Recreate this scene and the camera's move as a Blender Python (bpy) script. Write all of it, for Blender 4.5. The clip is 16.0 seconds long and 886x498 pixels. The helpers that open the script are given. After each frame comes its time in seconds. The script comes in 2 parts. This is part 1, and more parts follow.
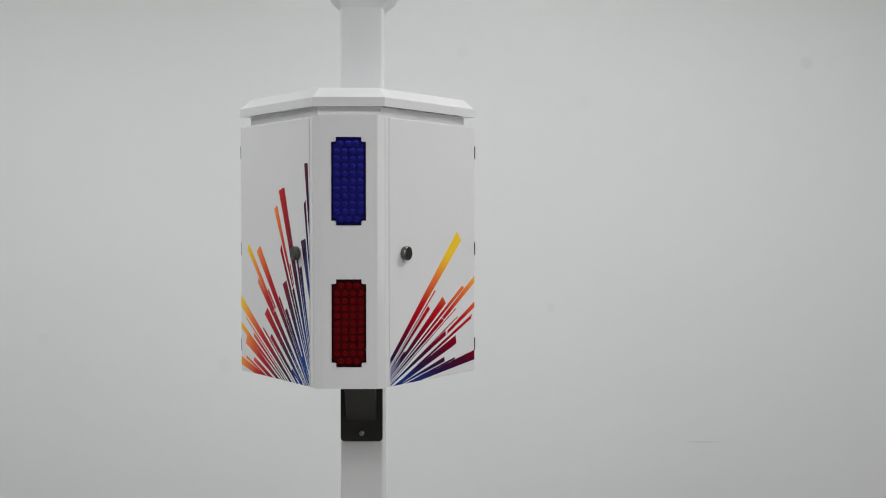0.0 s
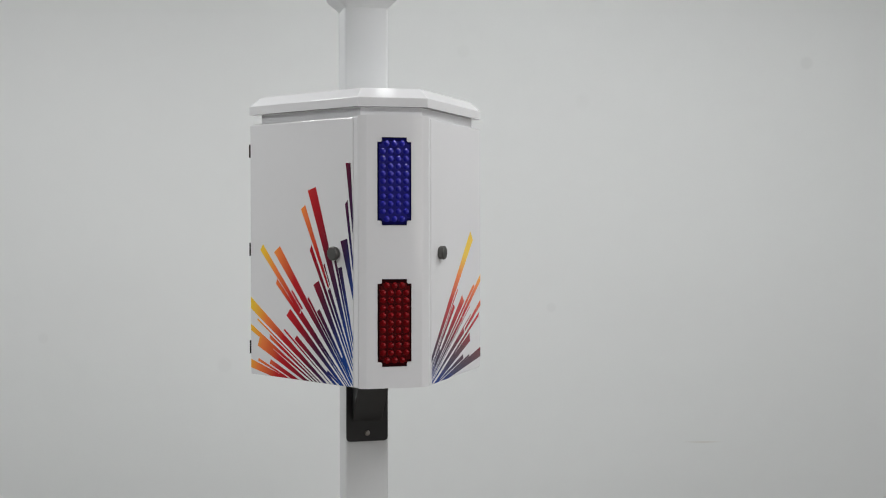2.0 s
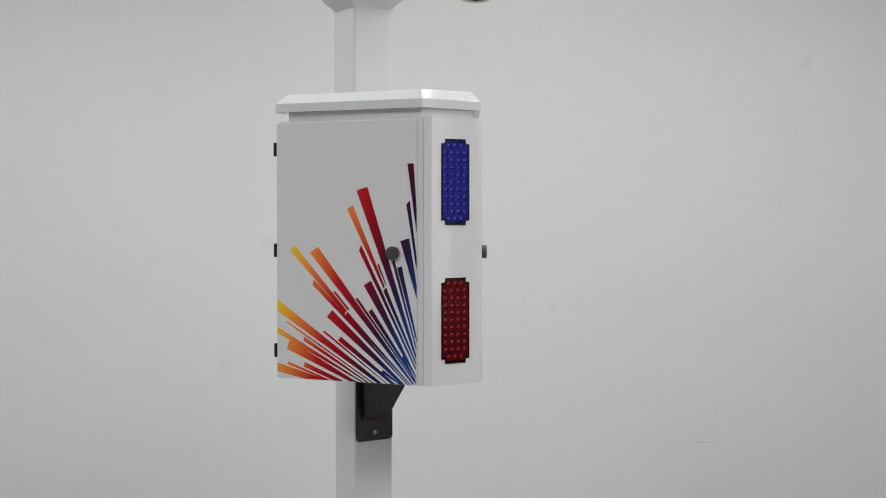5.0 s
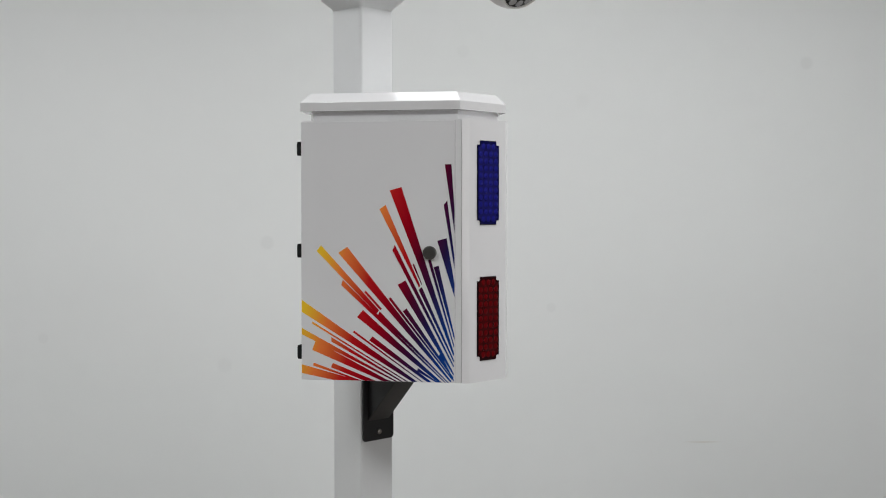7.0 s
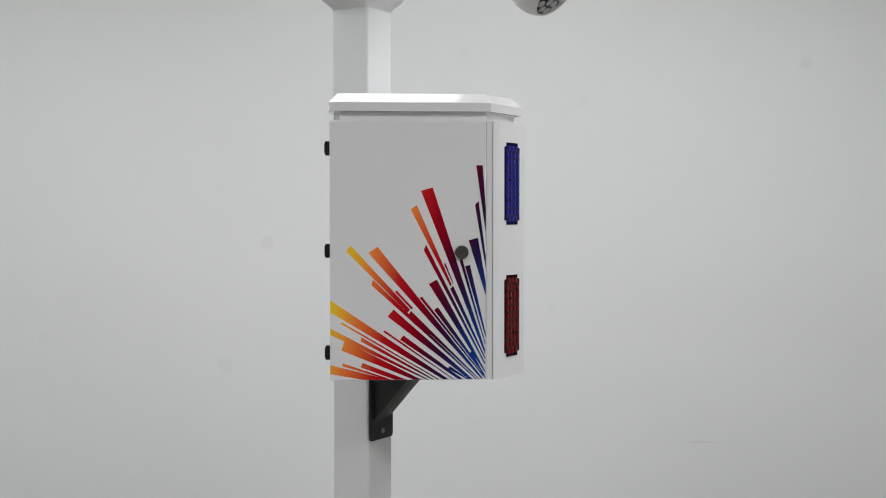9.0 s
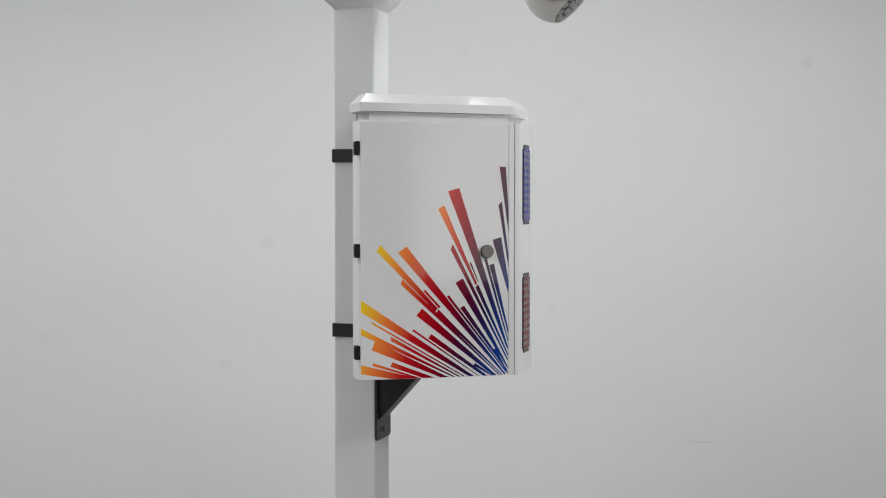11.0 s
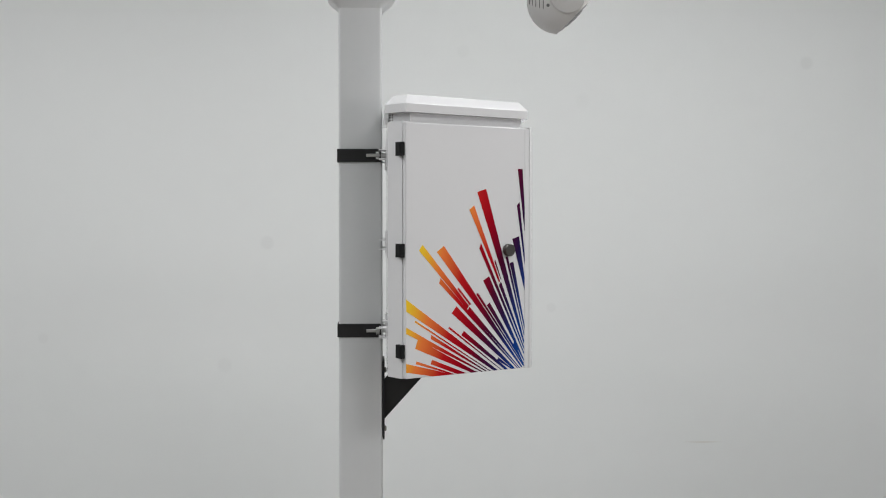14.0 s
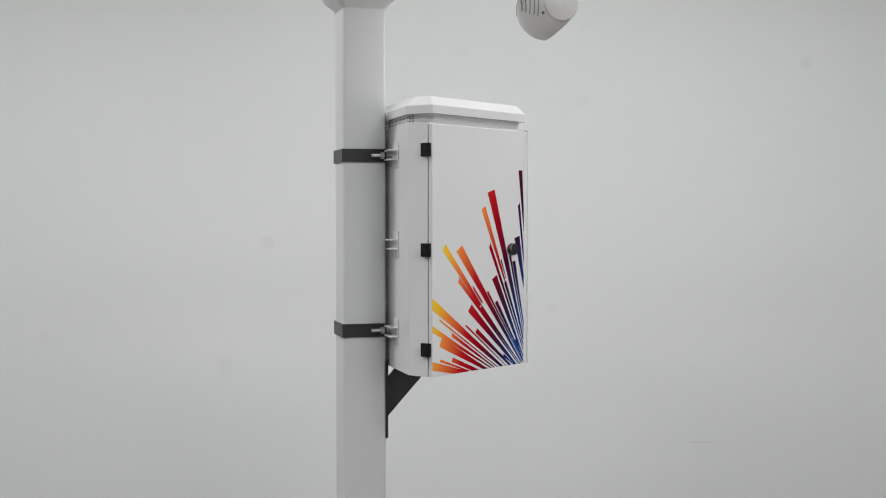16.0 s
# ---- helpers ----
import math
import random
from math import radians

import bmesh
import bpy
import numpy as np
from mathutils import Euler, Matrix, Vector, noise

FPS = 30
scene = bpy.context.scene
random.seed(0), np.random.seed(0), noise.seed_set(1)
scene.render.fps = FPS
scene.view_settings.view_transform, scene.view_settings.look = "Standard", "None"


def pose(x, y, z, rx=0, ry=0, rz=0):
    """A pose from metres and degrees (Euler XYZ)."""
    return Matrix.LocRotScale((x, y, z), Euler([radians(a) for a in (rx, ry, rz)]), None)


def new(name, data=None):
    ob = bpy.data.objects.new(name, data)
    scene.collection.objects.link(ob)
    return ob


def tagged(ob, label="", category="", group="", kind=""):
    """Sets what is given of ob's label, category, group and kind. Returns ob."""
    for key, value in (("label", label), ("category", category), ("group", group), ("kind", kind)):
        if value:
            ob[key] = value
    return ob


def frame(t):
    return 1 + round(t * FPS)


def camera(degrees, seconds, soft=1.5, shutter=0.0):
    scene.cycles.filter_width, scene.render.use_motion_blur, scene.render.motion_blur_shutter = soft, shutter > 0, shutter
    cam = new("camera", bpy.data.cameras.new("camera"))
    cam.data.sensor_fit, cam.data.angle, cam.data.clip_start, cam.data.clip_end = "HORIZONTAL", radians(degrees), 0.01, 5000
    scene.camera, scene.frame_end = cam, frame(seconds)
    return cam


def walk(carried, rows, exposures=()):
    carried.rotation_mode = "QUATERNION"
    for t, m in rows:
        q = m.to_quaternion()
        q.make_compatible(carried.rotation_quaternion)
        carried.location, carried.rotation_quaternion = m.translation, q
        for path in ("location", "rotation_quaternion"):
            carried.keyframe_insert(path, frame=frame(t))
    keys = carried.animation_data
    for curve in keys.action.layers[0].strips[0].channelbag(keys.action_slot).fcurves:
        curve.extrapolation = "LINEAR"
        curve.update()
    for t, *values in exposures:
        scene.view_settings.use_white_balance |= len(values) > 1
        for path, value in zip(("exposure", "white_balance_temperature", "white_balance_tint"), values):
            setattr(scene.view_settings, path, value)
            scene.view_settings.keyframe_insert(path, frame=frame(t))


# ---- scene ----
EYE = (0.17596, -2.59377, 1.5)
cam = camera(40.02, 16.0, soft=1.05)
walk(cam, [(0, pose(*EYE, 88.483)), (16, pose(*EYE, 88.483))],
     exposures=[(0, -0.215), (4, -0.235), (7, -0.215), (9, -0.185), (12.5, -0.18), (16, -0.175)])

# ---- light: a tall window in the side wall and unseen panels in the ceiling ----
world = bpy.data.worlds.new("daylight")
scene.world = world
world.use_nodes = True
sky = world.node_tree.nodes.new("ShaderNodeTexSky")
sky.sky_type, sky.sun_disc = "NISHITA", False
sky.sun_elevation, sky.sun_rotation = radians(35), radians(200)
world.node_tree.links.new(sky.outputs[0], world.node_tree.nodes["Background"].inputs[0])
world.node_tree.nodes["Background"].inputs[1].default_value = 0.08

ROOM = dict(x0=-3.4, x1=3.4, y0=-6.6, y1=2.0, h=3.0)
WINDOW = dict(y0=-5.6, y1=-1.75, z0=1.06, z1=2.55)


def area_lamp(name, m, w, h, power, colour):
    data = bpy.data.lights.new(name, "AREA")
    data.shape, data.size, data.size_y, data.energy, data.color = "RECTANGLE", w, h, power, colour
    ob = new(name, data)
    ob.matrix_world = m
    return ob


area_lamp("window_light", pose(ROOM["x1"] + 0.05, (WINDOW["y0"] + WINDOW["y1"]) / 2, (WINDOW["z0"] + WINDOW["z1"]) / 2, 0, 90, 0),
          WINDOW["z1"] - WINDOW["z0"], WINDOW["y1"] - WINDOW["y0"], 56, (1.0, 0.965, 0.955))
# first two placed by the lid's glints; other five are added fill, unseen
# x, y, width, depth, power
PANELS = [(0.075, -0.05, 0.5, 0.36, 4.8), (0.69, 0.1, 0.21, 0.33, 1.1), (0.25, 0.95, 1.2, 0.45, 8), (-1.6, 0.1, 1.2, 0.6, 39), (1.6, 0.1, 1.2, 0.6, 37), (-1.4, -2.4, 1.2, 0.6, 40), (1.4, -2.4, 1.2, 0.6, 40)]
for px, py, pw, pd, power in PANELS:
    area_lamp("unseen_ceiling_lamp", pose(px, py, ROOM["h"] - 0.03), pw - 0.05, pd - 0.05, power, (0.985, 0.997, 1.0))


# ---- materials ----
def material(name, base, rough=0.5, metal=0.0, coat=0.0, vary=0.04, scale=6.0, bump=0.0, bump_scale=200.0, specular=0.5, relief_depth=0.0006):
    """A surface with uneven tone at two scales and fine relief."""
    mat = bpy.data.materials.new(name)
    mat.use_nodes = True
    n, l = mat.node_tree.nodes, mat.node_tree.links
    b = n["Principled BSDF"]
    b.inputs["Roughness"].default_value, b.inputs["Metallic"].default_value = rough, metal
    b.inputs["Coat Weight"].default_value, b.inputs["Coat Roughness"].default_value = coat, 0.04
    b.inputs["Specular IOR Level"].default_value = specular
    at = n.new("ShaderNodeTexCoord")
    big, small = n.new("ShaderNodeTexNoise"), n.new("ShaderNodeTexNoise")
    big.inputs["Scale"].default_value, small.inputs["Scale"].default_value = scale, scale * 14
    big.inputs["Detail"].default_value = 3
    for t in (big, small):
        l.new(at.outputs["Object"], t.inputs["Vector"])
    add = n.new("ShaderNodeMath")
    add.operation = "MULTIPLY_ADD"
    l.new(small.outputs[0], add.inputs[0])
    add.inputs[1].default_value = 0.35
    l.new(big.outputs[0], add.inputs[2])
    ramp = n.new("ShaderNodeMapRange")
    ramp.inputs["From Min"].default_value, ramp.inputs["From Max"].default_value = 0.35, 1.0
    ramp.inputs["To Min"].default_value, ramp.inputs["To Max"].default_value = 1 - vary, 1 + vary
    l.new(add.outputs[0], ramp.inputs["Value"])
    tone = n.new("ShaderNodeVectorMath")
    tone.operation = "SCALE"
    tone.inputs[0].default_value = base
    l.new(ramp.outputs[0], tone.inputs["Scale"])
    l.new(tone.outputs[0], b.inputs["Base Color"])
    gloss = n.new("ShaderNodeMapRange")
    gloss.inputs["To Min"].default_value, gloss.inputs["To Max"].default_value = rough * 0.85, min(1.0, rough * 1.15)
    l.new(big.outputs[0], gloss.inputs["Value"])
    l.new(gloss.outputs[0], b.inputs["Roughness"])
    if bump:
        grain, relief = n.new("ShaderNodeTexNoise"), n.new("ShaderNodeBump")
        grain.inputs["Scale"].default_value = bump_scale
        l.new(at.outputs["Object"], grain.inputs["Vector"])
        l.new(grain.outputs[0], relief.inputs["Height"])
        relief.inputs["Strength"].default_value, relief.inputs["Distance"].default_value = bump, relief_depth
        l.new(relief.outputs[0], b.inputs["Normal"])
    return mat


def gradient_print(name, a, b, c):
    """Glossy printed film whose colour runs blue, purple, red, orange, yellow over the door."""
    mat = material(name, (1, 1, 1), 0.03, vary=0.02, specular=0.24)
    n, l = mat.node_tree.nodes, mat.node_tree.links
    at = n.new("ShaderNodeTexCoord")
    dot = n.new("ShaderNodeVectorMath")
    dot.operation = "DOT_PRODUCT"
    l.new(at.outputs["Object"], dot.inputs[0])
    dot.inputs[1].default_value = (b, 0, c)
    add = n.new("ShaderNodeMath")
    l.new(dot.outputs["Value"], add.inputs[0])
    add.inputs[1].default_value = a
    ramp = n.new("ShaderNodeValToRGB")
    stops = [(0.0, (0.02, 0.1, 0.36)), (0.18, (0.01, 0.045, 0.24)), (0.31, (0.025, 0.011, 0.06)), (0.42, (0.085, 0.004, 0.026)),
             (0.55, (0.32, 0.002, 0.012)), (0.68, (0.52, 0.012, 0.016)), (0.85, (0.87, 0.21, 0.05)), (1.0, (0.93, 0.6, 0.035))]
    while len(ramp.color_ramp.elements) < len(stops):
        ramp.color_ramp.elements.new(0.5)
    for e, (p, col) in zip(ramp.color_ramp.elements, stops):
        e.position, e.color = p, (*col, 1)
    l.new(add.outputs[0], ramp.inputs[0])
    l.new(ramp.outputs[0], n["Principled BSDF"].inputs["Base Color"])
    return mat


WHITE = material("white_powder_coat", (0.766, 0.764, 0.773), 0.08, vary=0.012, bump=0.015, bump_scale=900, specular=0.33)
LID = material("wavy_white_sheet_metal", (0.766, 0.764, 0.773), 0.09, vary=0.012, bump=0.8, bump_scale=8, relief_depth=0.001)
POLE = material("grey_white_powder_coat", (0.68, 0.69, 0.692), 0.5, specular=0.35, vary=0.02, bump=0.05, bump_scale=700)
BLACK = material("black_powder_coat", (0.021, 0.021, 0.0215), 0.42, vary=0.15, bump=0.1, bump_scale=600)
RUBBER = material("black_plastic", (0.006, 0.006, 0.0065), 0.5, specular=0.25, vary=0.15, bump=0.08, bump_scale=500)
SCREW = material("dull_screw_steel", (0.36, 0.335, 0.31), 0.45, 1.0, vary=0.2, scale=80)
KNOB = material("dark_grey_metal", (0.15, 0.146, 0.137), 0.42, 1.0, vary=0.1, bump=0.08, bump_scale=500)
STEEL = material("zinc_steel", (0.66, 0.66, 0.65), 0.42, 1.0, vary=0.12, scale=60)
BLUE = material("blue_lens", (0.016, 0.016, 0.27), 0.36, 0.42, coat=0.35, vary=0.12, scale=30, specular=0.12)
RED = material("red_lens", (0.17, 0.0015, 0.004), 0.36, 0.5, coat=0.2, vary=0.12, scale=30, specular=0.12)
BLUE_PLATE = material("blue_lens_field", (0.014, 0.013, 0.165), 0.28, 0.45, coat=0.75, vary=0.2, scale=60, specular=0.15)
RED_PLATE = material("red_lens_field", (0.075, 0.001, 0.002), 0.28, 0.4, coat=0.8, vary=0.2, scale=60, specular=0.15)
BLUE_EDGE = material("blue_black_border", (0.004, 0.004, 0.06), 0.12, vary=0.1, specular=0.34)
RED_EDGE = material("red_black_border", (0.022, 0.001, 0.002), 0.12, vary=0.1, specular=0.34)
GASKET = material("matt_black_gasket", (0.008, 0.008, 0.01), 0.8, specular=0.08, vary=0.1)
GREY_SHELL = material("light_grey_casting", (0.6, 0.59, 0.575), 0.42, vary=0.04, scale=12, bump=0.08, bump_scale=500)
CLEAR = material("clear_led_optic", (0.42, 0.42, 0.43), 0.16, 0.25, vary=0.1, scale=60)
PRINT_A = gradient_print("print_spread", 0.055, 2.8, 0.82)
PRINT_A_WARM = gradient_print("print_spread_orange", 0.205, 2.8, 0.82)
PRINT_B = gradient_print("print_rise", 0.155, 0.72, 2.95)
FLOOR = material("grey_screed", (0.22, 0.2, 0.18), 0.55, vary=0.1, scale=1.5, bump=0.1, bump_scale=60)
MID = material("grey_wall_paint", (0.45, 0.465, 0.47), 0.8, vary=0.05, scale=1.2, bump=0.1, bump_scale=120)
# grey that stands in for the shade inside uncut slots, holes and recesses
SLOT = material("shaded_grey_slot", (0.12, 0.12, 0.118), 0.6, vary=0.05)
DARK = material("dark_grey_wall_paint", (0.07, 0.07, 0.072), 0.8, vary=0.06, scale=1.2, bump=0.1, bump_scale=120)
CEILING = material("grey_ceiling_paint", (0.3, 0.3, 0.3), 0.8, vary=0.02, scale=2)
PANEL = material("panel_frame", (0.8, 0.8, 0.8), 0.4, vary=0.02)


def stained_wall():
    """White emulsion with a few faint round touch-ups."""
    mat = material("white_wall_paint", (0.8, 0.815, 0.81), 0.75, vary=0.018, scale=0.9, bump=0.12, bump_scale=120)
    n, l = mat.node_tree.nodes, mat.node_tree.links
    b = n["Principled BSDF"]
    old = b.inputs["Base Color"].links[0].from_socket
    at = n.new("ShaderNodeNewGeometry")
    last = None
    for x, z, r, k in [(0.252, 2.123, 0.026, 0.022), (1.544, 2.078, 0.026, 0.05), (-0.488, 1.402, 0.028, 0.045),
                       (-0.65, 0.938, 0.03, 0.03), (-1.337, 1.04, 0.022, 0.03), (0.585, 1.157, 0.02, 0.035), (0.702, 1.934, 0.03, 0.015)]:
        far = n.new("ShaderNodeVectorMath")
        far.operation = "DISTANCE"
        l.new(at.outputs["Position"], far.inputs[0])
        far.inputs[1].default_value = (x, ROOM["y1"], z)
        mark = n.new("ShaderNodeMapRange")
        mark.interpolation_type = "SMOOTHSTEP"
        mark.inputs["From Min"].default_value, mark.inputs["From Max"].default_value = r * 0.6, r * 1.15
        mark.inputs["To Min"].default_value, mark.inputs["To Max"].default_value = 1 - k, 1
        l.new(far.outputs["Value"], mark.inputs["Value"])
        if last is None:
            last = mark.outputs[0]
        else:
            mul = n.new("ShaderNodeMath")
            mul.operation = "MULTIPLY"
            l.new(last, mul.inputs[0])
            l.new(mark.outputs[0], mul.inputs[1])
            last = mul.outputs[0]
    tone = n.new("ShaderNodeVectorMath")
    tone.operation = "SCALE"
    l.new(old, tone.inputs[0])
    l.new(last, tone.inputs["Scale"])
    l.new(tone.outputs[0], b.inputs["Base Color"])
    return mat


WALL = stained_wall()


# ---- mesh helpers ----
def part(name, bm, mat, parent=None, label="", m=None):
    """Links a bmesh as one mesh object, under a thing or a part."""
    mesh = bpy.data.meshes.new(name)
    bmesh.ops.recalc_face_normals(bm, faces=bm.faces)
    bm.to_mesh(mesh)
    bm.free()
    mesh.materials.append(mat)
    ob = new(name, mesh)
    ob.parent = parent
    if m is not None:
        ob.matrix_basis = m
    return tagged(ob, label=label)


def smooth(ob, angle=35):
    for p in ob.data.polygons:
        p.use_smooth = True
    ob.data.set_sharp_from_angle(angle=radians(angle))
    return ob


def box(x0, x1, y0, y1, z0, z1, bevel=0.0, segments=2, bm=None):
    bm = bm or bmesh.new()
    made = bmesh.ops.create_cube(bm, size=1, matrix=Matrix.Translation(((x0 + x1) / 2, (y0 + y1) / 2, (z0 + z1) / 2)) @ Matrix.Diagonal((x1 - x0, y1 - y0, z1 - z0, 1)))
    if bevel:
        edges = {e for v in made["verts"] for e in v.link_edges}
        bmesh.ops.bevel(bm, geom=list(edges), offset=bevel, segments=segments, profile=0.5, affect="EDGES")
    return bm


def prism(points, z0, z1, bevel=0.0, segments=2, bm=None, axis="z"):
    """A polygon drawn out between two heights (along z, or along x or y with axis)."""
    bm = bm or bmesh.new()
    put = {"z": lambda a, b, c: (a, b, c), "y": lambda a, b, c: (a, c, b), "x": lambda a, b, c: (c, a, b)}[axis]
    low = [bm.verts.new(put(a, b, z0)) for a, b in points]
    top = [bm.verts.new(put(a, b, z1)) for a, b in points]
    faces = [bm.faces.new(low), bm.faces.new(top)]
    n = len(points)
    faces += [bm.faces.new((low[i], low[(i + 1) % n], top[(i + 1) % n], top[i])) for i in range(n)]
    bmesh.ops.recalc_face_normals(bm, faces=faces)
    if bevel:
        edges = {e for f in faces for e in f.edges}
        bmesh.ops.bevel(bm, geom=list(edges), offset=bevel, segments=segments, profile=0.5, affect="EDGES")
    return bm


def rod(a, b, r, sides=20, bm=None, r2=None):
    bm = bm or bmesh.new()
    a, b = Vector(a), Vector(b)
    m = Matrix.Translation((a + b) / 2) @ (b - a).to_track_quat("Z", "Y").to_matrix().to_4x4()
    bmesh.ops.create_cone(bm, cap_ends=True, segments=sides, radius1=r, radius2=r if r2 is None else r2, depth=(b - a).length, matrix=m)
    return bm


def turned(profile, m, sides=32, bm=None):
    """A turned body: (radius, height) pairs round the z axis of m."""
    bm = bm or bmesh.new()
    rings = []
    for r, h in profile:
        if r < 1e-6:
            rings.append([bm.verts.new(m @ Vector((0, 0, h)))])
        else:
            rings.append([bm.verts.new(m @ Vector((r * math.cos(2 * math.pi * i / sides), r * math.sin(2 * math.pi * i / sides), h))) for i in range(sides)])
    for p, q in zip(rings, rings[1:]):
        for i in range(sides):
            j = (i + 1) % sides
            ring = [p[i % len(p)], p[j % len(p)], q[j % len(q)], q[i % len(q)]]
            bm.faces.new(list(dict.fromkeys(ring)))
    return bm


def thing(name, label, category, group="", z=0.0):
    ob = new(name)
    ob.empty_display_size = 0.1
    ob.location = (0, 0, z)
    return tagged(ob, label, category, group)


def mirrored(points):
    """Half an outline (x negative), closed by its mirror image."""
    return points + [(-x, y) for x, y in reversed(points) if abs(x) > 1e-6]


# ---- the room ----
def room():
    r, w, t = ROOM, WINDOW, 0.2
    tagged(part("floor", box(r["x0"] - t, r["x1"] + t, r["y0"] - t, r["y1"] + t, -0.2, 0), FLOOR), "plain warm grey screed floor", "floor", kind="structure")
    tagged(part("ceiling", box(r["x0"] - t, r["x1"] + t, r["y0"] - t, r["y1"] + t, r["h"], r["h"] + 0.2), CEILING), "plain grey painted ceiling", "ceiling", kind="structure")
    back = tagged(part("wall_north", box(r["x0"] - t, r["x1"] + t, r["y1"], r["y1"] + t, 0, r["h"]), WALL), "plain white painted wall with faint smudges", "wall", kind="structure")
    part("scratch", prism([(1.092, 0.6466), (1.16, 0.6475), (1.235, 0.6466), (1.16, 0.6445)], r["y1"] - 0.0012, r["y1"] + 0.001, axis="y"),
         material("rusty_scratch", (0.6, 0.54, 0.47), 0.8, vary=0.1, scale=40), back, "thin rusty scratch in the paint")
    tagged(part("wall_south", box(r["x0"] - t, r["x1"] + t, r["y0"] - t, r["y0"], 0, r["h"]), DARK), "plain dark grey painted wall", "wall", kind="structure")
    tagged(part("wall_west", box(r["x0"] - t, r["x0"], r["y0"], r["y1"], 0, r["h"]), MID), "plain grey painted wall", "wall", kind="structure")
    bm = box(r["x1"], r["x1"] + t, r["y0"], w["y0"], 0, r["h"])
    box(r["x1"], r["x1"] + t, w["y1"], r["y1"], 0, r["h"], bm=bm)
    box(r["x1"], r["x1"] + t, w["y0"], w["y1"], 0, w["z0"], bm=bm)
    box(r["x1"], r["x1"] + t, w["y0"], w["y1"], w["z1"], r["h"], bm=bm)
    tagged(part("wall_east", bm, DARK), "plain dark grey painted wall with a wide window", "wall", kind="structure")
    # frame and sill of the window
    y0, y1, z0, z1, x = w["y0"], w["y1"], w["z0"], w["z1"], r["x1"]
    window = tagged(new("window_1"), "wide window with a slim white frame and sill", "window", kind="structure")
    for a in ((y0 - 0.03, y1 + 0.03, z1 - 0.02, z1 + 0.03), (y0 - 0.03, y0 + 0.02, z0 + 0.02, z1 - 0.02), (y1 - 0.02, y1 + 0.03, z0 + 0.02, z1 - 0.02), (y0 - 0.03, y1 + 0.03, z0 - 0.02, z0 + 0.02)):
        part("window_frame", box(x - 0.015, x + 0.03, *a, 0.003), PANEL, window)
    part("window_sill", box(x - 0.14, x - 0.0155, y0 - 0.08, y1 + 0.08, z0 - 0.06, z0 - 0.03, 0.006), PANEL, window)
    # casings of the unseen ceiling lights, the five fill ones included
    for x, y, w, d, _ in PANELS:
        tagged(part("unseen_ceiling_panel", box(x - w / 2, x + w / 2, y - d / 2, y + d / 2, r["h"] - 0.02, r["h"] - 0.001, 0.004), PANEL), "flat white panel of an unseen ceiling light", "ceiling light", "ceiling lights")


# ---- the pole ----
POLE_AT, POLE_W, FOOT = (0.006, -0.001), 0.0455, 0.0


def rounded_square(h, r, n=4):
    pts = []
    for cx, cy, a0 in ((h - r, h - r, 0), (-h + r, h - r, 90), (-h + r, -h + r, 180), (h - r, -h + r, 270)):
        pts += [(cx + r * math.cos(radians(a0 + 90 * i / n)), cy + r * math.sin(radians(a0 + 90 * i / n))) for i in range(n + 1)]
    return pts


def loft(sections, bm=None):
    """Closed skin through outlines of equal count at given heights."""
    bm = bm or bmesh.new()
    rings = [[bm.verts.new((x, y, z)) for x, y in pts] for pts, z in sections]
    for p, q in zip(rings, rings[1:]):
        for i in range(len(p)):
            j = (i + 1) % len(p)
            bm.faces.new((p[i], p[j], q[j], q[i]))
    bm.faces.new(rings[0])
    bm.faces.new(rings[-1])
    return bm


def pole():
    ob = thing("pole", "square light grey painted steel pole with rounded corners", "pole")
    at = pose(*POLE_AT, 0, 0, 0, -0.8)
    smooth(part("shaft", prism(rounded_square(POLE_W, 0.006), 0.012, 1.94), POLE, ob, m=at))
    # flared collar at the top of the shaft
    s = [(rounded_square(POLE_W + 0.001, 0.007), 1.936), (rounded_square(POLE_W + 0.004, 0.01), 1.941), (rounded_square(0.068, 0.022), 1.957),
         (rounded_square(0.073, 0.024), 1.968), (rounded_square(0.073, 0.024), 2.03), (rounded_square(0.068, 0.02), 2.04)]
    smooth(part("collar", loft(s), POLE, ob, "flared light grey collar", m=at))
    part("base_plate", prism(rounded_square(0.12, 0.02), 0.0, 0.012, 0.002), POLE, ob, m=at)
    # arm over the cabinet that carries the floodlight
    smooth(part("arm", rod((0, -0.06, 2.0), (0, -0.5, 2.02), 0.025, 24), POLE, ob, "light grey round arm"))
    return ob


# ---- the cabinet ----
Z = 1.5                      # eye level, from which the cabinet's heights are counted
DOOR_W, DOOR_H = 0.302, 0.4995
EDGE, HINGE = Vector((-0.074, -0.343, 0)), Vector((-0.2397, -0.091, 0))
BOTTOM = Z - 0.316


def inset(points, d):
    """A convex outline moved inwards."""
    n, out = len(points), []
    mid = sum((Vector(p) for p in points), Vector((0, 0))) / n
    lines = []
    for i in range(n):
        a, b = Vector(points[i]), Vector(points[(i + 1) % n])
        k = Vector((-(b - a).y, (b - a).x)).normalized()
        k = k if k.dot(mid - a) > 0 else -k
        lines.append((a + k * d, (b - a).normalized()))
    for i in range(n):
        (p, u), (q, v) = lines[i - 1], lines[i]
        s = ((q - p).x * v.y - (q - p).y * v.x) / (u.x * v.y - u.y * v.x)
        out.append(tuple(p + u * s))
    return out


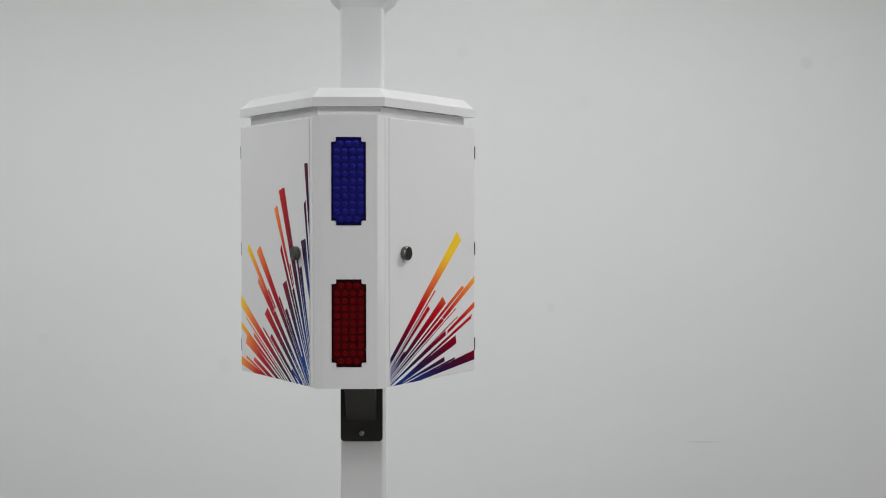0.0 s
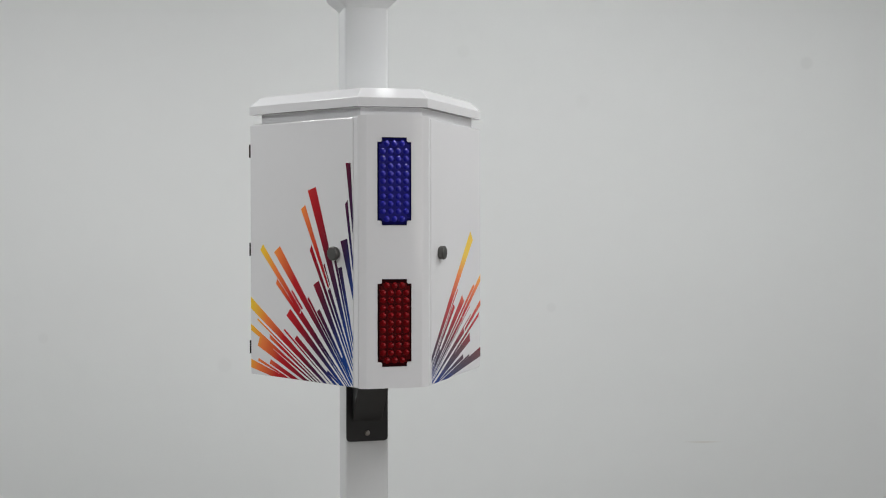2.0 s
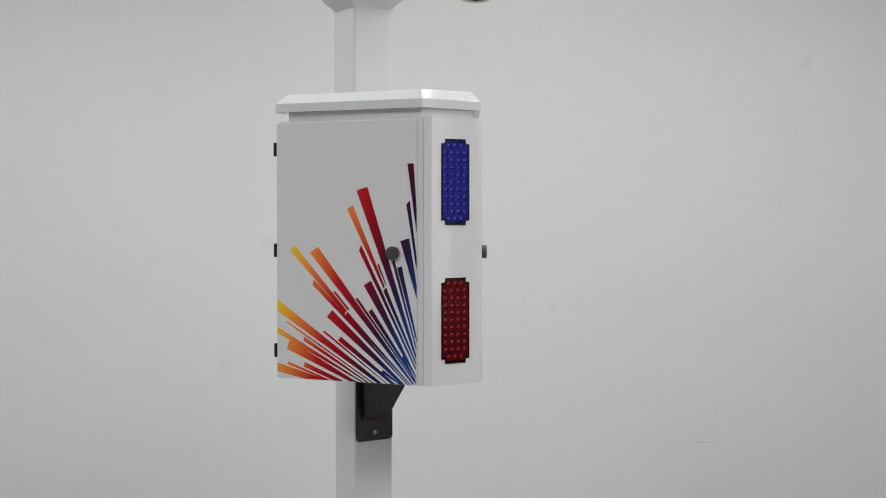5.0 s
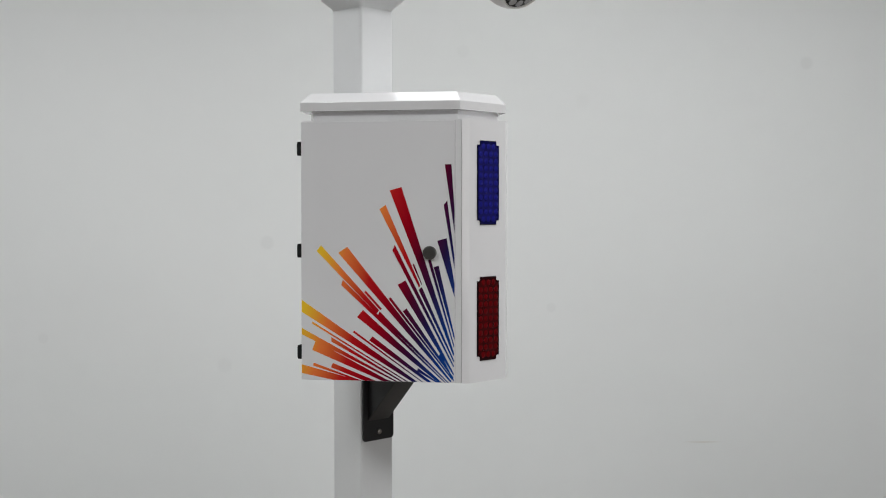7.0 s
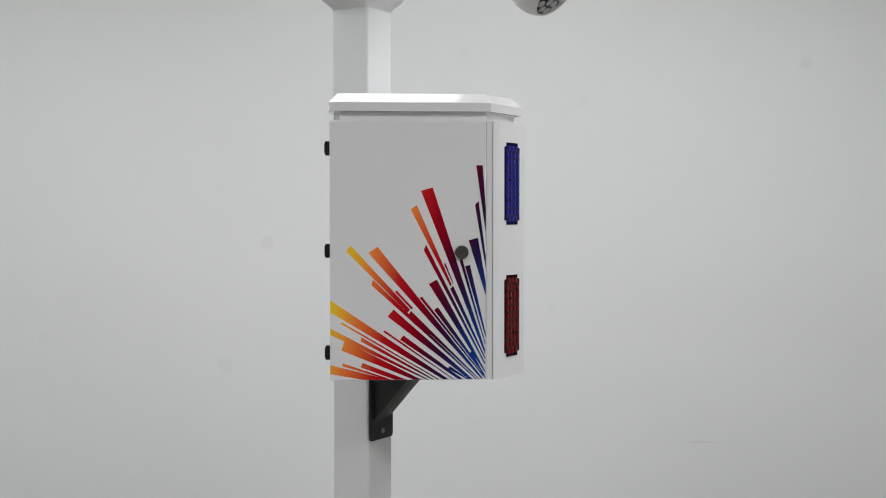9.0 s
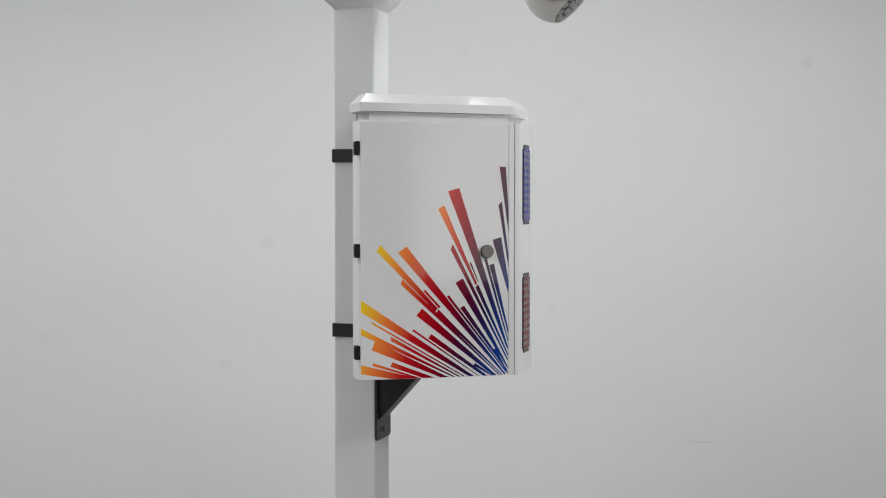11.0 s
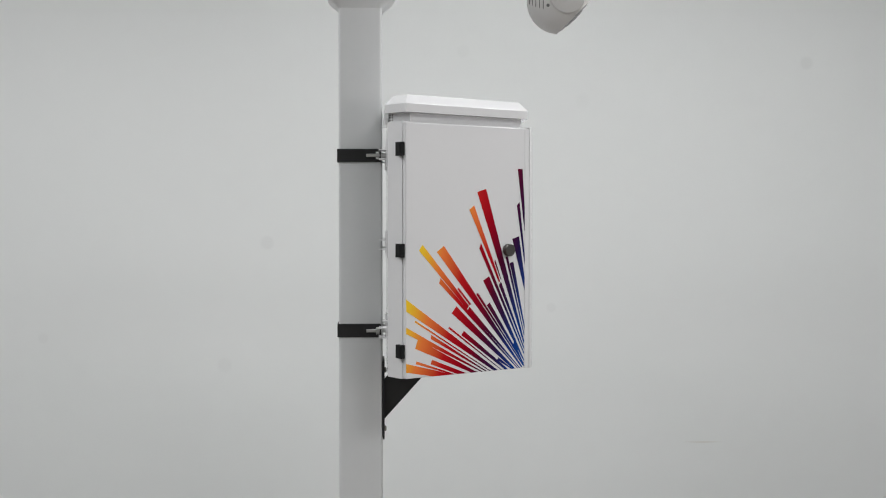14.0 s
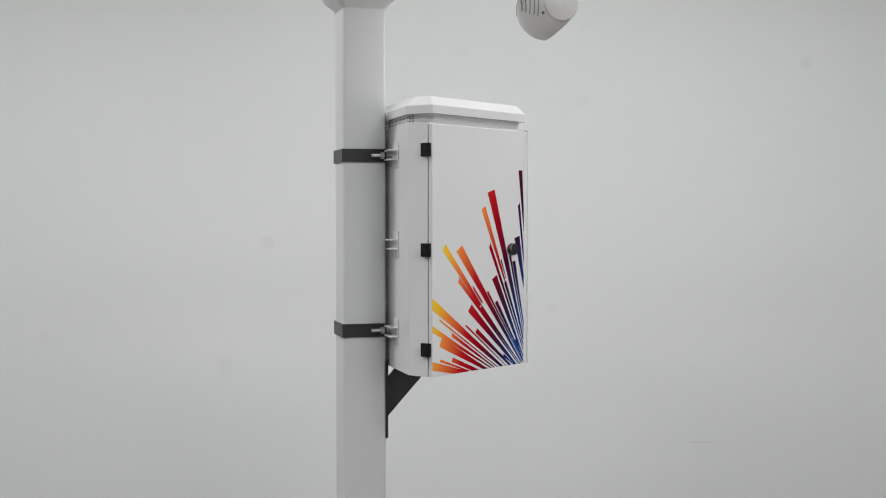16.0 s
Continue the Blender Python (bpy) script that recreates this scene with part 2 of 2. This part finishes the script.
def stripe(parent, *corners, film=None):
    """One printed ray on the door, a hair proud of the paint."""
    k = len([c for c in parent.children if c.name.startswith("stripe")])
    part("stripe", prism(corners, -0.00025 - 0.00001 * k, 0.0002, axis="y"), film or PRINTS[parent.name], parent)


def rays_spreading(door):
    stripe(door, (0.3014, 0.0297), (0.1866, 0.0006), (0.2379, 0.0006), (0.3014, 0.0126))
    stripe(door, (0.2773, 0.0332), (0.1822, 0.0006), (0.1898, 0.0006), (0.2792, 0.0277))
    stripe(door, (0.2392, 0.0336), (0.1538, 0.0006), (0.1767, 0.0006), (0.2429, 0.0249))
    stripe(door, (0.1373, 0.0051), (0.122, 0.0006), (0.1384, 0.0006), (0.1439, 0.0008))
    stripe(door, (0.2736, 0.0762), (0.1266, 0.0006), (0.1404, 0.0006), (0.2802, 0.0579))
    stripe(door, (0.3014, 0.1007), (0.1116, 0.0006), (0.1159, 0.0006), (0.3014, 0.088))
    stripe(door, (0.2421, 0.0836), (0.1007, 0.0006), (0.1049, 0.0006), (0.2421, 0.0749))
    stripe(door, (0.2801, 0.1133), (0.0906, 0.0006), (0.0942, 0.0006), (0.2812, 0.1097))
    stripe(door, (0.3014, 0.1552), (0.0724, 0.0006), (0.0827, 0.0006), (0.3014, 0.1317))
    stripe(door, (0.1963, 0.0965), (0.0616, 0.0006), (0.0638, 0.0006), (0.1996, 0.0938))
    stripe(door, (0.1602, 0.0865), (0.0448, 0.0006), (0.0531, 0.0006), (0.1668, 0.0781))
    stripe(door, (0.0704, 0.0266), (0.0327, 0.0006), (0.0366, 0.0006), (0.074, 0.0215))
    stripe(door, (0.1791, 0.1369), (0.0256, 0.0006), (0.0327, 0.0006), (0.1908, 0.1231))
    stripe(door, (0.219, 0.195), (0.0176, 0.0006), (0.0198, 0.0006), (0.222, 0.1841))
    stripe(door, (0.2624, 0.2613), (0.1474, 0.1368), (0.152, 0.1302), (0.2708, 0.2496))
    stripe(door, (0.1736, 0.1741), (0.1416, 0.1395), (0.1449, 0.1368), (0.1762, 0.1705))
    stripe(door, (0.146, 0.1346), (0.0121, 0.0006), (0.0143, 0.0006), (0.15, 0.1273))
    stripe(door, (0.2102, 0.2583), (0.0066, 0.0033), (0.0088, 0.0015), (0.2277, 0.2463))
    stripe(door, (0.1244, 0.1619), (0.0041, 0.0078), (0.0058, 0.0061), (0.1288, 0.1589))
    stripe(door, (0.0935, 0.141), (0.0027, 0.0108), (0.0039, 0.0086), (0.1011, 0.1355))
    stripe(door, (0.0956, 0.1946), (0.0016, 0.0171), (0.0027, 0.0144), (0.111, 0.1859))
    stripe(door, (0.0276, 0.0561), (0.0013, 0.0052), (0.0026, 0.0031), (0.0312, 0.0517))
    stripe(door, (0.1164, 0.2625), (0.0016, 0.0325), (0.0027, 0.0298), (0.1208, 0.2516))
    stripe(door, (0.1342, 0.3386), (0.0664, 0.1841), (0.0691, 0.1809), (0.1462, 0.3305), film=PRINT_A_WARM)
    stripe(door, (0.0792, 0.2274), (0.0633, 0.1875), (0.0645, 0.1864), (0.0817, 0.2242))
    stripe(door, (0.0639, 0.1825), (0.001, 0.0421), (0.0018, 0.0388), (0.0697, 0.1763))
    stripe(door, (0.1033, 0.3727), (0.0013, 0.0565), (0.0026, 0.0509), (0.1262, 0.3662))
    stripe(door, (0.0463, 0.235), (0.001, 0.0708), (0.0018, 0.0674), (0.0518, 0.2329))
    stripe(door, (0.0313, 0.223), (0.0006, 0.09), (0.0006, 0.0812), (0.0408, 0.22))
    stripe(door, (0.0159, 0.2755), (0.0006, 0.1891), (0.0006, 0.1634), (0.0339, 0.2704))
    stripe(door, (0.0146, 0.3466), (0.0006, 0.2391), (0.0006, 0.2166), (0.0215, 0.339))
    stripe(door, (0.0066, 0.4155), (0.0006, 0.3307), (0.0006, 0.2859), (0.0193, 0.4154))

def rays_rising(door):
    stripe(door, (0.2338, 0.2865), (0.2502, 0.268), (0.0022, 0.0406), (0.0022, 0.0524))
    stripe(door, (0.1528, 0.1729), (0.1555, 0.1698), (0.0022, 0.0351), (0.0022, 0.0366))
    stripe(door, (0.1288, 0.143), (0.1361, 0.1363), (0.0022, 0.0293), (0.0022, 0.0325))
    stripe(door, (0.0471, 0.0625), (0.0521, 0.0596), (0.0022, 0.0237), (0.0022, 0.0266))
    stripe(door, (0.1814, 0.1584), (0.1931, 0.1439), (0.0021, 0.0178), (0.0021, 0.0215))
    stripe(door, (0.2532, 0.1763), (0.2626, 0.172), (0.0021, 0.014), (0.0021, 0.0155))
    stripe(door, (0.3014, 0.1954), (0.3014, 0.1806), (0.1869, 0.1125), (0.178, 0.1165))
    stripe(door, (0.1766, 0.1158), (0.1869, 0.1113), (0.0021, 0.0096), (0.0021, 0.0119))
    stripe(door, (0.2289, 0.1323), (0.2317, 0.1309), (0.0045, 0.0063), (0.0045, 0.0076))
    stripe(door, (0.2353, 0.1155), (0.2381, 0.1138), (0.007, 0.0039), (0.007, 0.0052))
    stripe(door, (0.3014, 0.1414), (0.3014, 0.1297), (0.1987, 0.083), (0.1987, 0.0898))
    stripe(door, (0.1917, 0.0904), (0.1938, 0.0808), (0.0042, 0.0018), (0.0024, 0.0039))
    stripe(door, (0.292, 0.1162), (0.2883, 0.1072), (0.0256, 0.0007), (0.02, 0.0015))
    stripe(door, (0.2289, 0.0779), (0.2317, 0.0606), (0.0331, 0.0006), (0.0133, 0.0006))
    stripe(door, (0.1869, 0.0383), (0.1883, 0.0288), (0.0412, 0.0006), (0.0328, 0.0006))
    stripe(door, (0.0722, 0.0152), (0.0741, 0.0125), (0.0281, 0.0006), (0.0152, 0.0006))
    stripe(door, (0.2247, 0.0339), (0.2268, 0.0299), (0.0568, 0.0006), (0.0522, 0.0006))
    stripe(door, (0.3014, 0.0416), (0.3014, 0.022), (0.0979, 0.0006), (0.0539, 0.0006))

PRINTS = {}


def lamp_cover(parent, name, z, lens, plate, rim, label):
    """A tall signal lamp: dark rim with notched corners, lens plate and rows of small domes, in a gasket."""
    y = -0.361
    w, h, k = 0.0317, 0.0808, 0.0085

    def notched(w, h, k):
        out = []
        for sx, sz in ((-1, -1), (1, -1), (1, 1), (-1, 1)):
            c = [(sx * (w - k), sz * h), (sx * (w - k), sz * (h - k * 0.75)), (sx * (w - k * 0.75), sz * (h - k)), (sx * w, sz * (h - k))]
            out += c if sx * sz < 0 else c[::-1]
        return out
    ob = part(name, prism([(a, b + z) for a, b in notched(w, h, k)], y - 0.0012, y + 0.004, axis="y"), GASKET, parent, label)
    part("border", prism([(a, b + z) for a, b in notched(w - 0.0011, h - 0.0013, k - 0.0007)], y - 0.0016, y - 0.0005, axis="y"), rim, ob, "dark glossy border")
    part("lens_plate", prism([(a, b + z) for a, b in notched(w - 0.0032, h - 0.0072, k - 0.003)], y - 0.002, y - 0.0011, axis="y"), plate, ob)
    bm = turned([(0.006, 0), (0.005, 0.0002), (0.004, 0.0005), (0.0025, 0.0008), (0.0012, 0.00095), (0, 0.001)], Matrix.Rotation(radians(90), 4, "X"), 12)
    first = smooth(part("dome", bm, lens, ob, m=pose(-0.0215, y - 0.0019, z)), 80)
    mesh = first.data
    bpy.data.objects.remove(first)
    pitch_x, pitch_z = 0.0145, 0.01385
    for row in range(11):
        count = 3 if row in (0, 10) else 4
        for i in range(count):
            d = new("dome", mesh)
            d.parent = ob
            d.location = ((i - (count - 1) / 2) * pitch_x, y - 0.0019, z + (5 - row) * pitch_z)
    return ob


def cabinet():
    ob = thing("cabinet", "white wedge-shaped metal cabinet with colourful ray decals, clamped to pole", "cabinet")
    bend = [(-0.0500, -0.3610), (-0.0522, -0.3607), (-0.0542, -0.3600), (-0.0659, -0.3537)]
    core = mirrored(bend + [(-0.0552, -0.3480), (-0.2265, -0.0872), (-0.2293, -0.0841), (-0.19, -0.056)])
    smooth(part("body", prism(core, BOTTOM - 0.001, Z + 0.1865), WHITE, ob), 25)
    # lid: fascia, sloping rim and flat top
    rim = mirrored([(-0.066, -0.350), (-0.2415, -0.0905), (-0.192, -0.05)])
    neck = mirrored([(-0.0585, -0.336), (-0.2175, -0.1), (-0.2, -0.075), (-0.18, -0.06)])
    collar = part("neck", prism(neck, Z + 0.183, Z + 0.206), WHITE, ob)
    # two rows of air slots along the back of the neck, their shade as dark slips
    seed = part("air_slot", box(-0.0065, 0.0065, -0.0004, 0.0005, -0.0012, 0.0012), SLOT, collar)
    slot = seed.data
    bpy.data.objects.remove(seed)
    for z in (0.1915, 0.199):
        for i in range(12):
            o = new("air_slot", slot)
            o.parent = collar
            o.location = (-0.165 + 0.03 * i, -0.06, Z + z)
    # small air holes in the underside of the lid, and in the rear corner of the neck, as dark chips coloured for their
    # shade
    seed = part("air_hole", box(-0.007, 0.007, -0.002, 0.002, -0.0006, 0.0005, 0.0004, 1), SLOT, collar)
    hole = seed.data
    bpy.data.objects.remove(seed)
    for i in range(6):
        for k in (0, 1.4):
            o = new("air_hole", hole)
            o.parent = collar
            o.matrix_basis = pose(0.0695 + 0.027 * i - 0.004 * k, -0.335 + 0.0404 * i + 0.0026 * k, Z + 0.2038, 0, 0, 56)
    for f in (0.62, 0.93):
        for z in (0.1905, 0.196, 0.2008):
            o = new("air_hole", hole)
            o.parent = collar
            o.matrix_basis = pose(-0.2 + 0.02 * f, -0.075 + 0.015 * f, Z + z, 90, 0, 36.9) @ Matrix.Diagonal((0.3, 0.75, 1, 1))
    bm = loft([(inset(rim, 0.004), Z + 0.2035), (rim, Z + 0.2032), (rim, Z + 0.2203), (inset(rim, 0.018), Z + 0.2391)])
    bmesh.ops.recalc_face_normals(bm, faces=bm.faces)
    bmesh.ops.bevel(bm, geom=list(bm.edges), offset=0.0009, segments=2, profile=0.5, affect="EDGES")
    part("lid", bm, LID, ob, "white sheet-metal lid with bevelled rim")
    lamp_cover(ob, "blue_lamp", Z + 0.0653, BLUE, BLUE_PLATE, BLUE_EDGE, "blue signal lamp with rows of small domes")
    lamp_cover(ob, "red_lamp", Z - 0.1958, RED, RED_PLATE, RED_EDGE, "dark red signal lamp with rows of small domes")
    for side in (-1, 1):
        along = (HINGE - EDGE).normalized()
        if side < 0:
            x, y = along, Vector((-along.y, along.x, 0))
            start, sign = EDGE, 1
        else:
            x = Vector((-along.x, along.y, 0))
            y = Vector((-x.y, x.x, 0))
            start, sign = Vector((-EDGE.x, EDGE.y, 0)), -1
        m = Matrix((x, y, Vector((0, 0, 1)))).transposed().to_4x4()
        m.translation = Vector((start.x, start.y, BOTTOM))
        # y of this frame points inwards on one door and outwards on the other
        inner = 1 if y.dot(Vector((-start.x, 0.2, 0))) > 0 else -1
        lo, hi = sorted((0.0, inner * 0.0105))
        leaf = part("door", box(0, DOOR_W, lo, hi, 0, DOOR_H, 0.0016, 2), WHITE, ob, "white door with printed rays in sunset colours", m)
        lo, hi = sorted((inner * 0.0008, inner * 0.0105))
        part("edge_strip", box(-0.0125, -0.0004, lo, hi, 0, DOOR_H, 0.001, 2), WHITE, leaf)
        PRINTS[leaf.name] = PRINT_A if side < 0 else PRINT_B
        out = -inner
        (rays_spreading if side < 0 else rays_rising)(leaf)
        for c in leaf.children:
            if out > 0 and c.name.startswith("stripe"):
                c.data.transform(Matrix.Diagonal((1, -1, 1, 1)))
                c.data.flip_normals()
        # round lock
        k = turned([(0, 0), (0.0115, 0), (0.0128, 0.002), (0.0132, 0.0088), (0.0127, 0.0105), (0.0116, 0.0112), (0, 0.0112)], pose(0.0475, 0, 0.2475, 90 if out < 0 else -90), 32)
        smooth(part("lock", k, KNOB, leaf, "round dark grey lock"), 18)
        # three hinges on the return edge
        for z in (0.448, 0.2502, 0.053):
            lo, hi = sorted((inner * 0.0032, inner * 0.0235))
            h = part("hinge", box(DOOR_W + 0.0003, DOOR_W + 0.0088, lo, hi, z - 0.0133, z + 0.0133, 0.0006, 1), RUBBER, leaf, "black hinge block")
            rod_at = inner * 0.0075
            part("pin", rod((DOOR_W + 0.0082, rod_at, z - 0.0095), (DOOR_W + 0.0082, rod_at, z + 0.0095), 0.0022, 10), RUBBER, h)
    # lugs on the back for the clamps
    for sx in (-1, 1):
        for z in (0.128, -0.057, -0.239):
            bm = box(min(sx * 0.07, sx * 0.112), max(sx * 0.07, sx * 0.112), -0.0575, -0.0535, Z + z - 0.027, Z + z + 0.027, 0.001)
            for dz in (-0.0095, 0.0095):
                box(min(sx * 0.056, sx * 0.104), max(sx * 0.056, sx * 0.104), -0.055, -0.0385, Z + z + dz - 0.0015, Z + z + dz + 0.0015, 0.0006, 1, bm)
            part("lug", bm, WHITE, ob, "white welded lug")
    return ob


# ---- clamps and bracket ----
def clamp(z0, z1, group="clamps on the pole"):
    ob = thing("clamp", "black steel band clamp bolted round the pole", "clamp", group)
    at = pose(*POLE_AT, 0, 0, 0, -0.8)
    a, t = POLE_W + 0.0004, 0.0026
    bm = bmesh.new()
    for sx in (-1, 1):
        box(min(sx * a, sx * (a + t)), max(sx * a, sx * (a + t)), -0.0405, a, z0, z1, bm=bm)
        box(min(sx * a, sx * (a + 0.016)), max(sx * a, sx * (a + 0.016)), -0.0405 - t, -0.0405, z0, z1, bm=bm)
    box(-a - t, a + t, a, a + t, z0, z1, bm=bm)
    part("band", bm, BLACK, ob, m=at)
    z = (z0 + z1) / 2
    for sx in (-1, 1):
        x = sx * (a + 0.0088)
        bolt = smooth(part("bolt", rod((x, -0.073, z), (x, -0.0125, z), 0.0034, 14), STEEL, ob, "zinc-plated bolt", at))
        part("nut", rod((x, -0.0395, z), (x, -0.0325, z), 0.0076, 6), STEEL, bolt)
        part("washer", rod((x, -0.0446, z), (x, -0.0432, z), 0.0078, 20), STEEL, bolt)
        part("bolt_sleeve", rod((x, -0.068, z), (x, -0.0565, z), 0.0052, 12), RUBBER, bolt)
    return ob


def bracket():
    ob = thing("bracket", "black steel support bracket screwed to the pole under the cabinet", "bracket")
    x0, x1, y = -0.0393, 0.0487, -0.0467
    xm = (x0 + x1) / 2
    r, lo, hi = 0.008, Z - 0.4715, Z - 0.303
    pts = [(x0, hi), (x1, hi)]
    pts += [(x1 - r + r * math.cos(radians(a)), lo + r - r * math.sin(radians(a))) for a in range(0, 91, 18)]
    pts += [(x0 + r - r * math.sin(radians(a)), lo + r - r * math.cos(radians(a))) for a in range(0, 91, 18)]
    part("plate", prism(pts, y - 0.004, y, 0.0006, 1, axis="y"), BLACK, ob)
    yb = y - 0.004
    side = [(yb, Z - 0.424), (-0.15, Z - 0.3165), (-0.074, Z - 0.3165), (yb, Z - 0.343)]
    cut = [(yb, Z - 0.424), (-0.15, Z - 0.3165), (-0.1, Z - 0.3165), (yb, Z - 0.368)]
    for x, outline in ((xm - 0.0295, side), (xm + 0.0295, cut)):
        part("gusset", prism(outline, x - 0.0016, x + 0.0016, 0.0005, 1, axis="x"), BLACK, ob)
    slope = [(yb, Z - 0.4225), (-0.15, Z - 0.315), (-0.1532, Z - 0.315), (yb, Z - 0.4285)]
    web = prism(slope, xm - 0.0315, xm + 0.0315, axis="x")
    long_edges = [e for e in web.edges if abs(e.verts[0].co.x - e.verts[1].co.x) < 0.001 and e.calc_length() > 0.1]
    bmesh.ops.bevel(web, geom=long_edges, offset=0.0026, segments=3, profile=0.5, affect="EDGES")
    smooth(part("sloping_web", web, BLACK, ob), 30)
    for z in (-0.4538, -0.328):
        m = pose(xm, yb, Z + z, 90)
        smooth(part("screw", turned([(0, 0.0038), (0.0026, 0.0038), (0.003, 0.0044), (0.0052, 0.0036), (0.0058, 0.002), (0.0058, 0)], m, 16), SCREW, ob, "steel screw head"))
    return ob


# ---- the floodlight over the cabinet ----
def bulge(r):
    """Height of the domed optic board at a radius."""
    return 0.0425 + 0.0065 * (1 - (r / 0.0466) ** 2)


def board(face):
    return turned([(0.0466, 0.0417)] + [(r, bulge(r)) for r in (0.0466, 0.04, 0.033, 0.025, 0.016, 0.008)] + [(0, bulge(0))], face, 40)


def floodlight():
    ob = thing("floodlight", "light grey round floodlight with a cluster of clear optics, tilted down", "floodlight")
    c, R = Vector((0.001, -0.424, Z + 0.459)), 0.067
    face = Matrix.Translation(c) @ Matrix.Rotation(radians(135), 4, "X")      # local z looks forward and down
    prof = [(0, -R)]
    prof += [(R * math.sin(radians(a)), -R * math.cos(radians(a))) for a in range(10, 131, 8)]
    prof += [(0.0512, 0.0435), (0.0495, 0.0455), (0.0475, 0.0448), (0.0468, 0.0415), (0, 0.0415)]
    smooth(part("shell", turned(prof, face, 48), GREY_SHELL, ob), 40)
    part("lens_board", board(face), RUBBER, ob, "black optic board")
    bm = turned([(0.0086, 0), (0.0083, 0.0012), (0.0068, 0.0022), (0.004, 0.0028), (0, 0.003)], Matrix.Identity(4), 14)
    seed = smooth(part("optic", bm, CLEAR, ob), 80)
    mesh = seed.data
    bpy.data.objects.remove(seed)
    spots = [(0, 0)] + [(0.0182 * math.cos(a), 0.0182 * math.sin(a)) for a in [i * math.pi / 3 for i in range(6)]]
    spots += [(0.0368 * math.cos(a), 0.0368 * math.sin(a)) for a in [(i + 0.5) * math.pi / 6 for i in range(12)]]
    for x, y in spots:
        o = new("optic", mesh)
        o.parent = ob
        r = math.hypot(x, y)
        lean = Matrix.Rotation(2 * 0.0065 * r / 0.0466 ** 2, 4, Vector((-y, x, 0)) if r else Vector((1, 0, 0)))
        o.matrix_basis = face @ pose(x, y, bulge(r) - 0.0008) @ lean
    # side caps on the tilt axis and the fork that hangs from the arm
    for sx in (-1, 1):
        m = Matrix.Translation((c.x + sx * 0.04, c.y - 0.010, c.z + 0.006)) @ Matrix.Rotation(radians(90 * sx), 4, "Y")
        smooth(part("tilt_cap", turned([(0.0395, 0), (0.0395, 0.022), (0.038, 0.0245), (0.034, 0.0255), (0, 0.0262)], m, 40), GREY_SHELL, ob, "round grey side cap"))
        part("fork", box(min(sx * 0.046, sx * 0.058), max(sx * 0.046, sx * 0.058), c.y - 0.03, c.y + 0.01, c.z + 0.006, Z + 0.545, 0.003), GREY_SHELL, ob)
    part("fork_bridge", box(-0.058, 0.058, c.y - 0.035, c.y + 0.015, Z + 0.535, Z + 0.55, 0.003), GREY_SHELL, ob)
    # screw recess as a dark disc, its shade in the colour
    for sx in (-1, 1):
        d = Vector((sx * 0.84, 0.45, -0.24)).normalized()
        m = Matrix.Translation(c + d * (R - 0.0006)) @ d.to_track_quat("Z", "Y").to_matrix().to_4x4()
        part("screw_recess", turned([(0, 0.0011), (0.003, 0.0011), (0.0038, 0)], m, 14), SLOT, ob, "dark screw recess")
    # curved vent slots round the back of the shell, their shade laid on as dark strips
    for sx in (-1, 1):
        for dy in (0.0395, 0.0465, 0.0535, 0.0595, 0.0642):
            r = math.sqrt(R * R - dy * dy) + 0.0003
            bm = bmesh.new()
            edge = []
            for k in range(13):
                a = radians(-24 + 7 * k)
                edge.append([bm.verts.new(c + Vector((sx * (r + h) * math.cos(a), dy + w, (r + h) * math.sin(a)))) for h, w in ((-0.002, -0.0011), (0.0, -0.0011), (-0.0006, 0.0011), (-0.003, 0.0011))])
            for p, q in zip(edge, edge[1:]):
                for j in range(4):
                    bm.faces.new((p[j], p[(j + 1) % 4], q[(j + 1) % 4], q[j]))
            bm.faces.new(edge[0])
            bm.faces.new(edge[-1])
            part("vent_slot", bm, SLOT, ob)
    return ob


room()
TURNING = [pole(), cabinet(), bracket(), clamp(Z + 0.1146, Z + 0.1421), clamp(Z - 0.2532, Z - 0.2249), floodlight()]


# ---- the slow turn of the pole with all that it carries ----
def motions():
    turn = [(0, 0.47), (1, 7.21), (2, 13.83), (3, 20.35), (4, 26.91), (6.5, 43.3), (8, 53.25), (9, 59.85), (11.5, 76.49), (12.5, 83.15), (13.5, 89.86), (14.5, 96.55), (15.5, 103.2), (16, 106.5)]
    for ob in TURNING:
        walk(ob, [(t, pose(0, 0, 0, 0, 0, a)) for t, a in turn])


motions()
